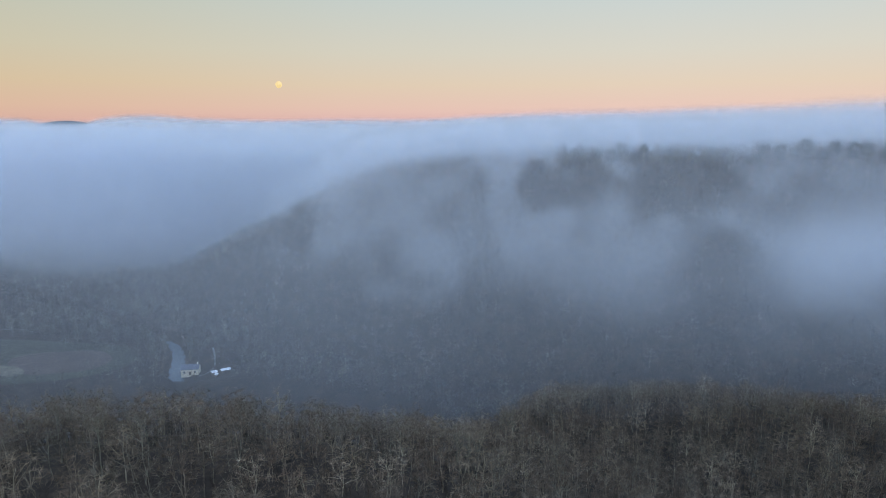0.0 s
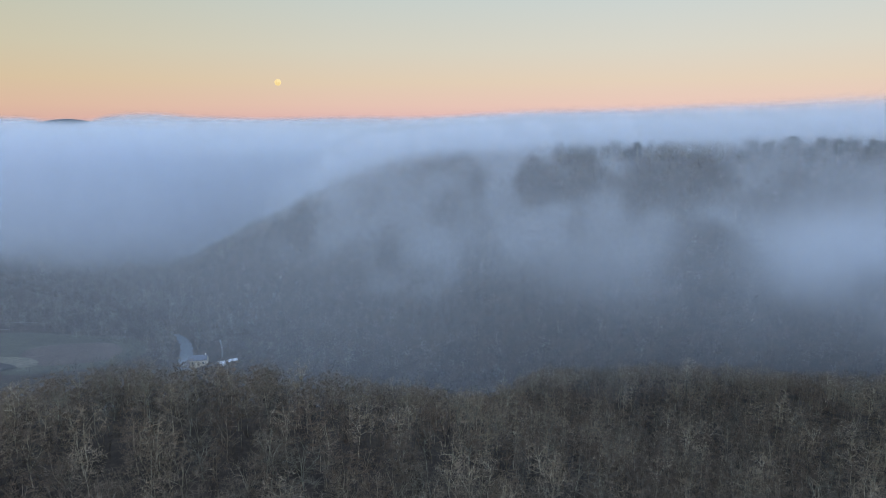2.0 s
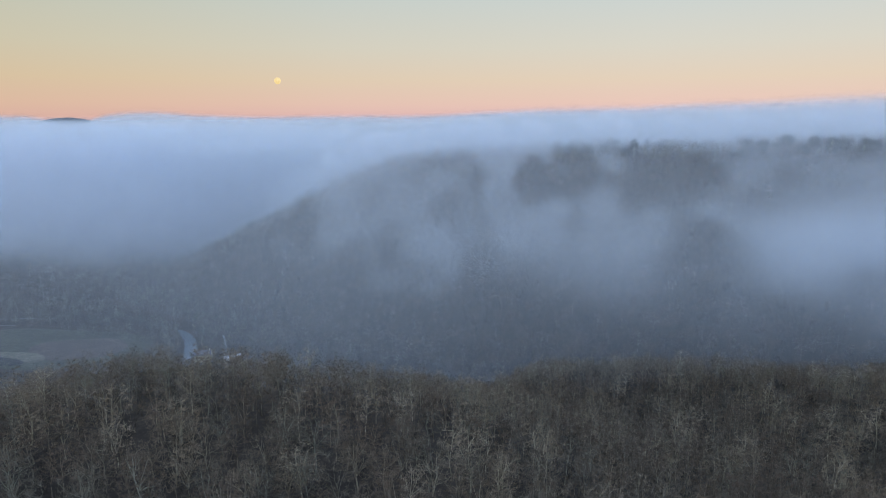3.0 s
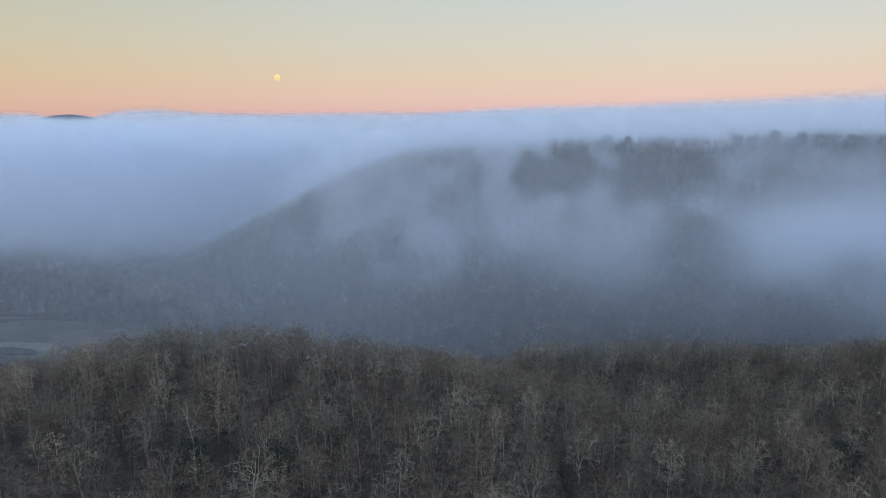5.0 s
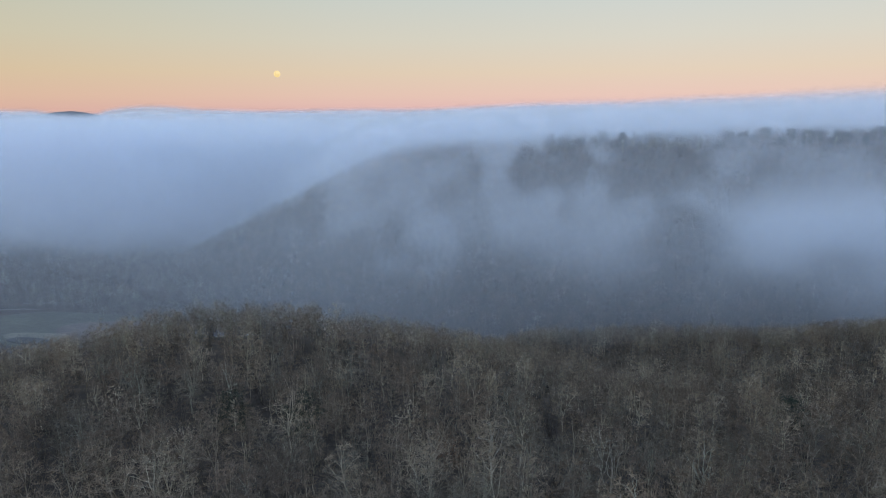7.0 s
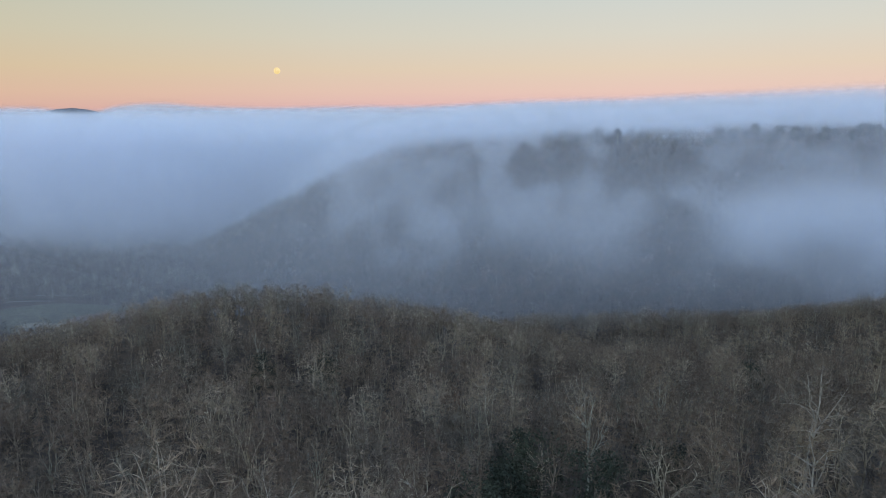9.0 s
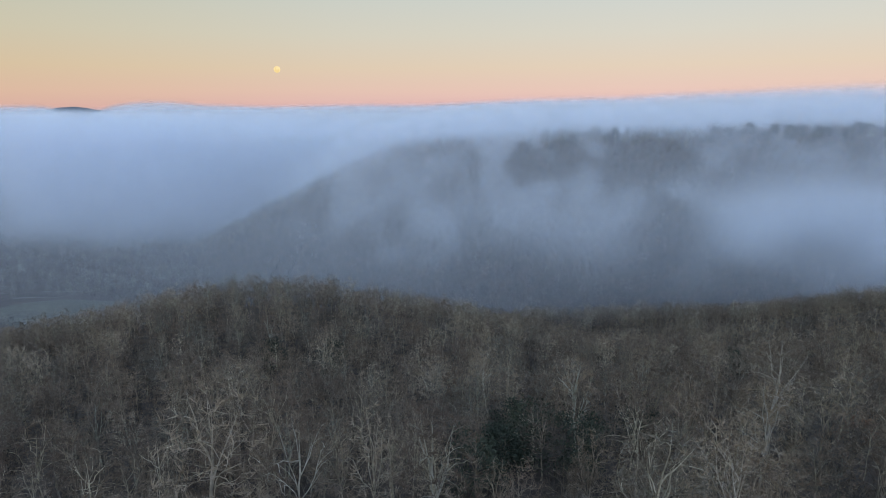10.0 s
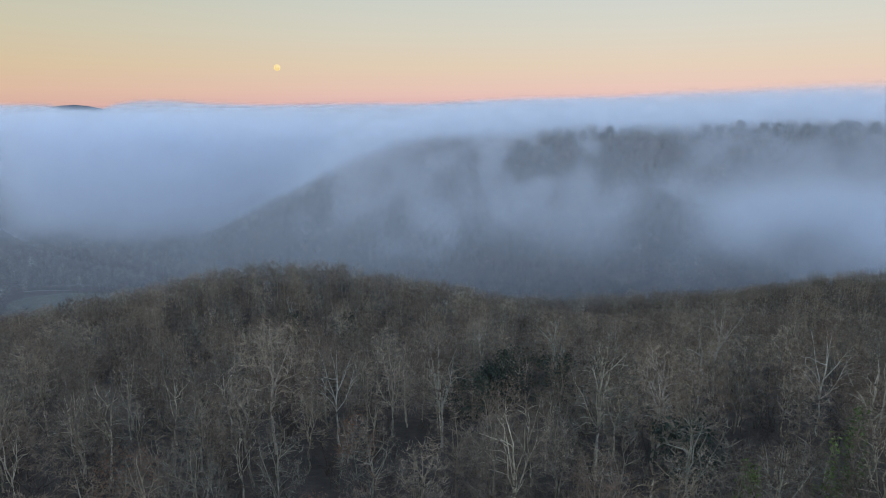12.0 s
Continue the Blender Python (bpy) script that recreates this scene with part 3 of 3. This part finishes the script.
def fog_density(x, y, z):
    """Fog per metre."""
    g = ground_z(x, y)
    s = y - ridge_y(x)
    above = z - g
    n = fbm(x / 70, y / 70, z / 45, 4)
    streak = fbm((x + 0.3 * z) / 20 + 4, y / 150, (z - 0.3 * x) / 25, 4)
    puff = fbm((x - 0.3 * z) / 11, y / 160, z / 12 + 5, 2)
    west = smooth(-60, -200, x)
    # the sea of fog behind the ridge and over the western valley; its skyline stands far out
    slope = x / np.maximum(y, 1)
    far = smooth(850, 1300, y)
    top = 155 + 9 * far + 6 * smooth(-60, 60, x) * (1 - far) + (5 * smooth(-40, 150, x) + 9 * smooth(150, 380, x)) * (1 - far)
    top = top + (8 + 9 * far) * (fbm(x / 130, y / 180, 1.5, 3) - 0.5) - 34 * far * np.exp(-((slope + 0.568) / 0.034) ** 2) + 10 * far * np.exp(-((slope + 0.45) / 0.07) ** 2)
    front = smooth(14 - 14 * smooth(60, 200, x), 58, s) * (1 - west) + west * smooth(590, 670, y + 80 * (n - 0.5))
    low = 8 * west
    sea = front * smooth(top + 13, top - 20 - 22 * far, z) * smooth(low, low + 42, z + 36 * (n - 0.5)) * 0.030
    # wisps that spill over the crest and down the face, with holes along the crest
    clearing = smooth(114, 130, g) * smooth(0.42, 0.55, fbm(x / 40 + 3, y / 80, 2.2, 2))
    tongue = 0.75 * np.exp(-((x - 40) / 20) ** 2) + 0.8 * np.exp(-((x - 128) / 20) ** 2) + 0.5 * np.exp(-((x + 95) / 18) ** 2)
    east = smooth(20, 120, x)
    face = smooth(46 + 30 * east, 92 + 16 * east, g + (75 - 30 * east) * (n - 0.5)) * smooth(-175, -110, s) * smooth(45, 8, s) * smooth(1, 8, above) * smooth(44, 15, above) * smooth(top + 11, top - 7, z)
    torn = smooth(0.43, 0.60, streak) * (0.35 + 0.65 * smooth(0.38, 0.60, n)) * (0.45 + 0.9 * smooth(0.3, 0.7, puff))
    wisps = face * (0.15 + 0.85 * torn) * (1 - 0.55 * clearing * (1 - np.minimum(tongue, 1))) * 0.125 * (1 - 0.45 * smooth(120, 200, x)) * smooth(-210, -110, x)
    crest = smooth(-48, -4, s) * smooth(45, 8, s) * smooth(2, 18, above) * smooth(48, 22, above) * smooth(top + 11, top - 7, z) * (0.35 + 0.65 * smooth(0.4, 0.6, streak)) * smooth(-130, -60, x)
    wisps = wisps + 0.022 * crest + face * (0.3 + 1.4 * smooth(0.3, 0.7, puff)) * (0.034 * smooth(60, -40, x) * smooth(-200, -120, x) + 0.011 * smooth(140, 190, x))
    wisps = wisps + tongue * smooth(100, 126, g) * smooth(45, 8, s) * smooth(1, 8, above) * smooth(30, 10, above) * (0.3 + 0.7 * smooth(0.4, 0.6, streak)) * 0.05
    # a bank in the gorge
    lift = z - 95 + 24 * (n - 0.5)
    bank = np.exp(-((x - 260) / 145) ** 2 - ((y - 320) / 60) ** 2 - (lift / np.where(lift < 0, 16, 21)) ** 2) * smooth(0.25, 0.7, n) * 0.036
    haze = smooth(165, 60, z) * (0.36 - 0.12 * east + 0.64 * smooth(25, 90, z)) * (0.0014 + 0.0007 * smooth(200, 330, y)) * (1 + 0.4 * smooth(50, -50, x)) * (1 - 0.25 * west) + west * smooth(540, 780, y) * smooth(top + 8, top - 9, z) * 0.009
    return (sea + wisps + bank + haze) * smooth(0, 9, above)


def fog_layer(k, thick, x0, x1, z0, z1, dx=5.0, dz=4.0, most=0.24):
    """One curtain of the fog, k metres up the valley; those near the ridge bend to follow it."""
    bend = float(smooth(190, 400, k) * smooth(1000, 640, k))
    u, w = np.arange(x0, x1 + dx, dx), np.arange(z0, z1 + dz, dz)
    X, Z = np.meshgrid(u, w, indexing="ij")
    Y = k - 0.38 * bend * np.clip(X, -420, 420) + 4 * (fbm(X / 60, k / 9.0, Z / 40, 2) - 0.5)
    a = most * (1 - np.exp(-fog_density(X, Y, Z) * thick / most))
    faces = sheet(len(u), len(w))
    flat = a.ravel()
    faces = faces[flat[faces].max(1) > 0.003]
    if not len(faces):
        return
    me = mesh_from("fog", np.stack([X, Y, Z], -1).reshape(-1, 3), faces, [FOG], True, {"thickness": flat})
    new("fog_layer", me).parent = fog


fog = tagged(new("fog_bank"), "pale blue fog spilling over the ridge into the gorge", "fog", kind="stuff")
for k in (180, 214, 247, 280, 312, 342):
    fog_layer(k, 38, -470, 480, 0, 180)
for k in range(370, 546, 8):
    fog_layer(k, 9, -500, 480, 10, 200, 4.0, 3.2)
for k, thick in ((545, 15), (560, 16), (576, 18), (594, 20), (614, 22), (636, 24), (660, 27), (688, 30), (720, 35), (758, 42), (802, 50), (855, 60), (920, 80)):
    fog_layer(k, thick, -950, 500, 10, 200, 7.0, 4.0)
for k, thick, wide in ((1000, 90, 1200), (1080, 90, 1250), (1170, 100, 1300), (1270, 110, 1400), (1380, 120, 1500), (1500, 150, 1650)):
    fog_layer(k, thick, -wide, wide, 100, 200, 12.0, 4.0, 0.42)
# its dense top, out to the horizon
fx, fy = spaced(20.0, -900, 900, 4500), [v for v in spaced(20.0, 720, 1600, 4500) if v > 900]
FX, FY = np.meshgrid(fx, fy, indexing="ij")
FZ = 108 + 8 * (fbm(FX / 190, FY / 260, 2.5, 4) - 0.5) - 150 * smooth(1100, 900, FY)
sea = new("fog_sea", mesh_from("fog_sea", np.stack([FX, FY, FZ], -1).reshape(-1, 3), sheet(len(fx), len(fy)), [FOG], True, {"thickness": np.full(FX.size, 1.0)}))
tagged(sea, "sea of pale fog filling the country behind the ridge", "fog", kind="stuff")


# ---- moon and far distance ----
def ball(bm, centre, radius, sub=2, squash=(1, 1, 1)):
    return bmesh.ops.create_icosphere(bm, subdivisions=sub, radius=radius, matrix=Matrix.Translation(centre) @ Matrix.Diagonal((*squash, 1)))["verts"]


def link(name, bm, mats, parent=None, label=""):
    """Makes a bmesh one mesh object, under parent if given."""
    me = bpy.data.meshes.new(name)
    bm.to_mesh(me)
    bm.free()
    for m in mats if isinstance(mats, (list, tuple)) else [mats]:
        me.materials.append(m)
    ob = new(name, me)
    if parent:
        ob.parent = parent
    return tagged(ob, label) if label else ob


MOON, nt, bsdf = material("moonlight")
tex = node(nt, "ShaderNodeTexNoise", Scale=0.05, Detail=3.0)
co = nt.nodes.new("ShaderNodeTexCoord")
nt.links.new(co.outputs["Object"], tex.inputs["Vector"])
nt.links.new(ramp(nt, tex.outputs["Fac"], [(0.4, (0.94, 0.70, 0.31)), (0.6, (1.0, 0.79, 0.37))]), bsdf.inputs["Emission Color"])
bsdf.inputs["Base Color"].default_value, bsdf.inputs["Emission Strength"].default_value = (0, 0, 0, 1), 0.98
bm = bmesh.new()
ball(bm, (0, 0, 0), 21.0, 3)
moon = link("moon", bm, MOON)
moon.location = (-1045, 4300, 405)
for p in moon.data.polygons:
    p.use_smooth = True
tagged(moon, "small yellow full moon low in a rosy dusk sky", "moon")

DISTANT = textured("distant_woods", (0.06, 0.065, 0.075), (0.16, 0.16, 0.17), 0.02, bump=0)
hx, hy = np.arange(-2100, -1080, 20.0), np.arange(2450, 2800, 25.0)
HX, HY = np.meshgrid(hx, hy, indexing="ij")
HZ = 90 + 81 * bump2(HX, HY, -1480, 2620, 250, 110) + 6 * fbm(HX / 30, HY / 30, 9.0, 3)
hill = new("distant_hill", mesh_from("distant_hill", np.stack([HX, HY, HZ], -1).reshape(-1, 3), sheet(len(hx), len(hy)), [DISTANT], True))
tagged(hill, "far dark wooded hilltop standing out of the fog", "hill", kind="structure")


# ---- river, meadow and the house by the water ----
WATER, nt, bsdf = material("river_water")
bsdf.inputs["Base Color"].default_value, bsdf.inputs["Roughness"].default_value = (0.10, 0.12, 0.135, 1), 0.1
geo = nt.nodes.new("ShaderNodeNewGeometry")
tex = node(nt, "ShaderNodeTexNoise", Scale=0.6, Detail=4.0)
nt.links.new(geo.outputs["Position"], tex.inputs["Vector"])
bp = node(nt, "ShaderNodeBump", Strength=0.15, Distance=0.2)
nt.links.new(tex.outputs["Fac"], bp.inputs["Height"])
nt.links.new(bp.outputs[0], bsdf.inputs["Normal"])
wy = np.arange(402, 715, 2.5)
wu = np.linspace(-1, 1, 9)
WU, WY = np.meshgrid(wu, wy, indexing="ij")
WX = river_x(WY) + 4.8 * WU
water = new("water", mesh_from("water", np.stack([WX, WY, np.full(WX.shape, 0.4)], -1).reshape(-1, 3), sheet(len(wu), len(wy))[:, ::-1], [WATER], True))
tagged(water, "pale still river reflecting the sky", "river", kind="structure")

FIELD = textured("ploughed_earth", (0.05, 0.038, 0.03), (0.12, 0.09, 0.075), 0.5, second=(0.08, 0.06, 0.05), depth=0.05)
PASTURE = textured("winter_pasture", (0.03, 0.032, 0.02), (0.085, 0.08, 0.055), 0.35, second=(0.055, 0.052, 0.035), depth=0.05)
GRAVEL = textured("pale_gravel", (0.08, 0.073, 0.062), (0.20, 0.185, 0.16), 1.5, second=(0.13, 0.12, 0.105))


def patch(name, label, mat, cx, cy, rx, ry, lift, seed):
    """A piece of open ground with an uneven rim, lying on the slope."""
    rr, aa = np.linspace(0, 1, 12), np.linspace(0, 2 * np.pi, 61)
    A, Q = np.meshgrid(aa, rr, indexing="ij")
    rim = 0.85 + 0.35 * vnoise(2.5 + 1.3 * np.cos(A), 2.5 + 1.3 * np.sin(A), seed)
    X, Y = cx + rx * rim * Q * np.cos(A), cy + ry * rim * Q * np.sin(A)
    Z = ground_z(X, Y) + lift - 0.5 * smooth(0.9, 1, Q)
    return tagged(new(name, mesh_from(name, np.stack([X, Y, Z], -1).reshape(-1, 3), sheet(len(aa), len(rr))[:, ::-1], [mat], True)), label, "field", kind="structure")


def lane(name, label, points, width, mat=GRAVEL):
    """A strip of road through the given places, lying on the ground."""
    pts = np.array(points, float)
    t = np.linspace(0, len(pts) - 1, 12 * (len(pts) - 1) + 1)
    X, Y = np.interp(t, np.arange(len(pts)), pts[:, 0]), np.interp(t, np.arange(len(pts)), pts[:, 1])
    for _ in range(6):
        X[1:-1], Y[1:-1] = (X[:-2] + X[1:-1] + X[2:]) / 3, (Y[:-2] + Y[1:-1] + Y[2:]) / 3
    dx, dy = np.gradient(X), np.gradient(Y)
    q = np.hypot(dx, dy)
    side = np.stack([-dy / q, dx / q], -1)
    u = np.linspace(-0.5, 0.5, 5)
    P = np.stack([X, Y], -1)[:, None] + side[:, None] * (u * width)[None, :, None]
    Z = ground_z(P[..., 0], P[..., 1]) + 0.35 - 0.3 * (np.abs(u) > 0.4)
    return tagged(new(name, mesh_from(name, np.concatenate([P, Z[..., None]], -1).reshape(-1, 3), sheet(len(X), 5)[:, ::-1], [mat], True)), label, "road", kind="structure")


patch("meadow", "dull green winter meadow on the valley floor", PASTURE, -285, 425, 78, 42, 0.15, 1.5)
patch("field", "bare brown field in the bend of the valley", FIELD, -258, 424, 36, 24, 0.4, 4.5)
STUBBLE = textured("straw_stubble", (0.07, 0.062, 0.046), (0.19, 0.168, 0.125), 0.4, second=(0.125, 0.11, 0.08), depth=0.05)
DARK_EARTH = textured("wet_hollow", (0.018, 0.018, 0.016), (0.055, 0.052, 0.045), 0.4, second=(0.03, 0.029, 0.026), depth=0.05)
patch("stubble_field", "straw-coloured bank of stubble beside the meadow", STUBBLE, -294, 402, 24, 10, 0.55, 6.5)
# a dark oval laid over the near edge of the stubble
patch("wet_hollow", "dark patch of ground below the stubble bank", DARK_EARTH, -296, 393, 15, 7, 0.9, 8.5)
lane("terrace_lane", "pale lane along a terrace above the meadow", [(-352, 478), (-335, 480), (-318, 482)], 1.4)
lane("terrace_lane", "pale lane along a terrace above the meadow", [(-365, 458), (-345, 462), (-330, 463)], 1.2)
DRIVE = textured("drive_gravel", (0.07, 0.07, 0.068), (0.34, 0.335, 0.33), 0.5, second=(0.15, 0.148, 0.145))
lane("gravel_drive", "pale gravel drive down to the house", [(-166, 452), (-160, 438), (-155, 424), (-156, 412), (-160, 407)], 1.3, DRIVE)

RENDER_WALL = textured("limewashed_wall", (0.50, 0.43, 0.33), (0.72, 0.65, 0.53), 1.0, second=(0.62, 0.55, 0.43))
SLATE = textured("slate_roof", (0.07, 0.08, 0.10), (0.17, 0.18, 0.21), 1.5, second=(0.11, 0.12, 0.15), rough=0.6)
WHITE_SHEET = textured("white_sheet_roof", (0.62, 0.65, 0.70), (0.85, 0.87, 0.9), 0.8, second=(0.75, 0.78, 0.82), rough=0.5)
TIMBER = textured("dark_timber", (0.05, 0.04, 0.035), (0.14, 0.11, 0.09), 2.0)
FRAME_PAINT = textured("white_paint", (0.6, 0.6, 0.58), (0.8, 0.8, 0.78), 2.0)
GLASS, nt, bsdf = material("window_glass")
bsdf.inputs["Base Color"].default_value, bsdf.inputs["Roughness"].default_value = (0.02, 0.025, 0.03, 1), 0.05


def box(bm, x0, x1, y0, y1, z0, z1):
    v = [bm.verts.new((x, y, z)) for x in (x0, x1) for y in (y0, y1) for z in (z0, z1)]
    for f in ((0, 1, 3, 2), (4, 6, 7, 5), (0, 4, 5, 1), (2, 3, 7, 6), (0, 2, 6, 4), (1, 5, 7, 3)):
        bm.faces.new([v[i] for i in f])
    return v


def gabled(bm, w, d, z0, eave, ridge):
    """A gabled body with its ridge along x."""
    v = [bm.verts.new(p) for x in (-w / 2, w / 2) for p in ((x, -d / 2, z0), (x, d / 2, z0), (x, d / 2, eave), (x, 0, ridge), (x, -d / 2, eave))]
    bm.faces.new(v[4::-1])
    bm.faces.new(v[5:])
    for i in range(5):
        j = (i + 1) % 5
        bm.faces.new((v[i], v[j], v[j + 5], v[i + 5]))


def roof_slabs(bm, w, d, eave, ridge, over=0.4, thick=0.18):
    k = (ridge - eave) / (d / 2)
    for sgn in (-1, 1):
        pts = [(0, ridge + 0.04), (sgn * (d / 2 + over), eave - over * k + 0.04), (sgn * (d / 2 + over), eave - over * k + thick), (0, ridge + thick)]
        a = [bm.verts.new((-w / 2 - over, y, z)) for y, z in pts]
        b = [bm.verts.new((w / 2 + over, y, z)) for y, z in pts]
        bm.faces.new(a)
        bm.faces.new(b[::-1])
        for i in range(4):
            bm.faces.new((a[i], b[i], b[(i + 1) % 4], a[(i + 1) % 4]))
    bmesh.ops.recalc_face_normals(bm, faces=bm.faces)


def opening(parent, kind, x, y, z, w, h):
    """A window or door set on the wall whose face lies at y."""
    bm = bmesh.new()
    for x0, x1, z0, z1 in ((-w / 2 - 0.12, -w / 2, -0.1, h + 0.1), (w / 2, w / 2 + 0.12, -0.1, h + 0.1), (-w / 2, w / 2, h, h + 0.1), (-w / 2, w / 2, -0.1, 0)):
        box(bm, x0, x1, -0.10, 0.0, z0, z1)
    win = link(kind, bm, FRAME_PAINT if kind == "window" else TIMBER, parent)
    win.location = (x, y, z)
    bm = bmesh.new()
    box(bm, -w / 2, w / 2, -0.05, -0.003, 0, h)
    link("pane" if kind == "window" else "door_leaf", bm, GLASS if kind == "window" else TIMBER, win)


house = new("house")
hz = float(ground_z(-167, 412)) + 0.2
bm = bmesh.new()
gabled(bm, 11.0, 7.0, -1.5, 3.9, 6.2)
link("wall", bm, RENDER_WALL, house)
bm = bmesh.new()
roof_slabs(bm, 11.0, 7.0, 3.9, 6.2)
link("roof", bm, SLATE, house, "dark slate gabled roof")
bm = bmesh.new()
box(bm, 4.2, 4.9, -0.4, 0.4, 5.6, 7.2)
box(bm, 4.13, 4.97, -0.47, 0.47, 7.2, 7.35)
link("chimney", bm, RENDER_WALL, house)
for wx in (-3.4, 3.4):
    opening(house, "window", wx, -3.5, 1.2, 1.0, 1.5)
opening(house, "door", 0.2, -3.5, 0.0, 1.2, 2.2)
house.matrix_world = pose(-167, 412, hz, 0, 0, 8)
tagged(house, "cream-walled low house with slate roof beside the river", "house")


def shed(px, py, w, d, turn, label):
    ob = new("shed")
    bm = bmesh.new()
    gabled(bm, w, d, -1.0, 2.2, 3.1)
    link("wall", bm, TIMBER, ob)
    bm = bmesh.new()
    roof_slabs(bm, w, d, 2.2, 3.1, 0.3, 0.12)
    link("roof", bm, WHITE_SHEET, ob, "white sheet roof")
    ob.matrix_world = pose(px, py, float(ground_z(px, py)) + 0.1, 0, 0, turn)
    return tagged(ob, label, "shed", "sheds by the house")


shed(-150.5, 409, 3.4, 2.6, 35, "low dark shed under a white sheet roof")
shed(-146.5, 412, 2.8, 2.2, 70, "low dark shed under a white sheet roof")
shed(-143.5, 414, 3.6, 2.4, 20, "low dark shed under a white sheet roof")
shed(-147.5, 405, 1.8, 1.4, -20, "small dark shed under a white sheet roof")

# ---- rocks on the far spur ----
ROCK = textured("grey_rock", (0.055, 0.055, 0.055), (0.20, 0.196, 0.187), 0.5, second=(0.105, 0.105, 0.10), depth=0.3, bump=0.8)
rr = np.random.RandomState(77)
for n in range(34):
    u = rr.rand()
    px, py = -128 - 42 * u + rr.normal(0, 9), 518 - 8 * u + rr.normal(0, 13)
    pz = float(ground_z(px, py))
    bm = bmesh.new()
    ball(bm, (0, 0, 0), 1.0, 2)
    for v in bm.verts:
        v.co *= 0.7 + 0.6 * noise.noise(v.co * 1.6 + Vector((n * 3.1, 0, 0)))
        v.co.z = max(v.co.z, -0.6)
    k = rr.uniform(0.9, 2.4)
    rock = link("boulder", bm, ROCK)
    rock.matrix_world = pose(px, py, pz + 0.8 * k, 0, rr.uniform(-20, 20), rr.uniform(0, 360)) @ Matrix.Diagonal((k, k * 0.8, k * 1.7, 1))
    tagged(rock, "pale grey crag jutting from the wooded spur", "rock", "crags on the spur")
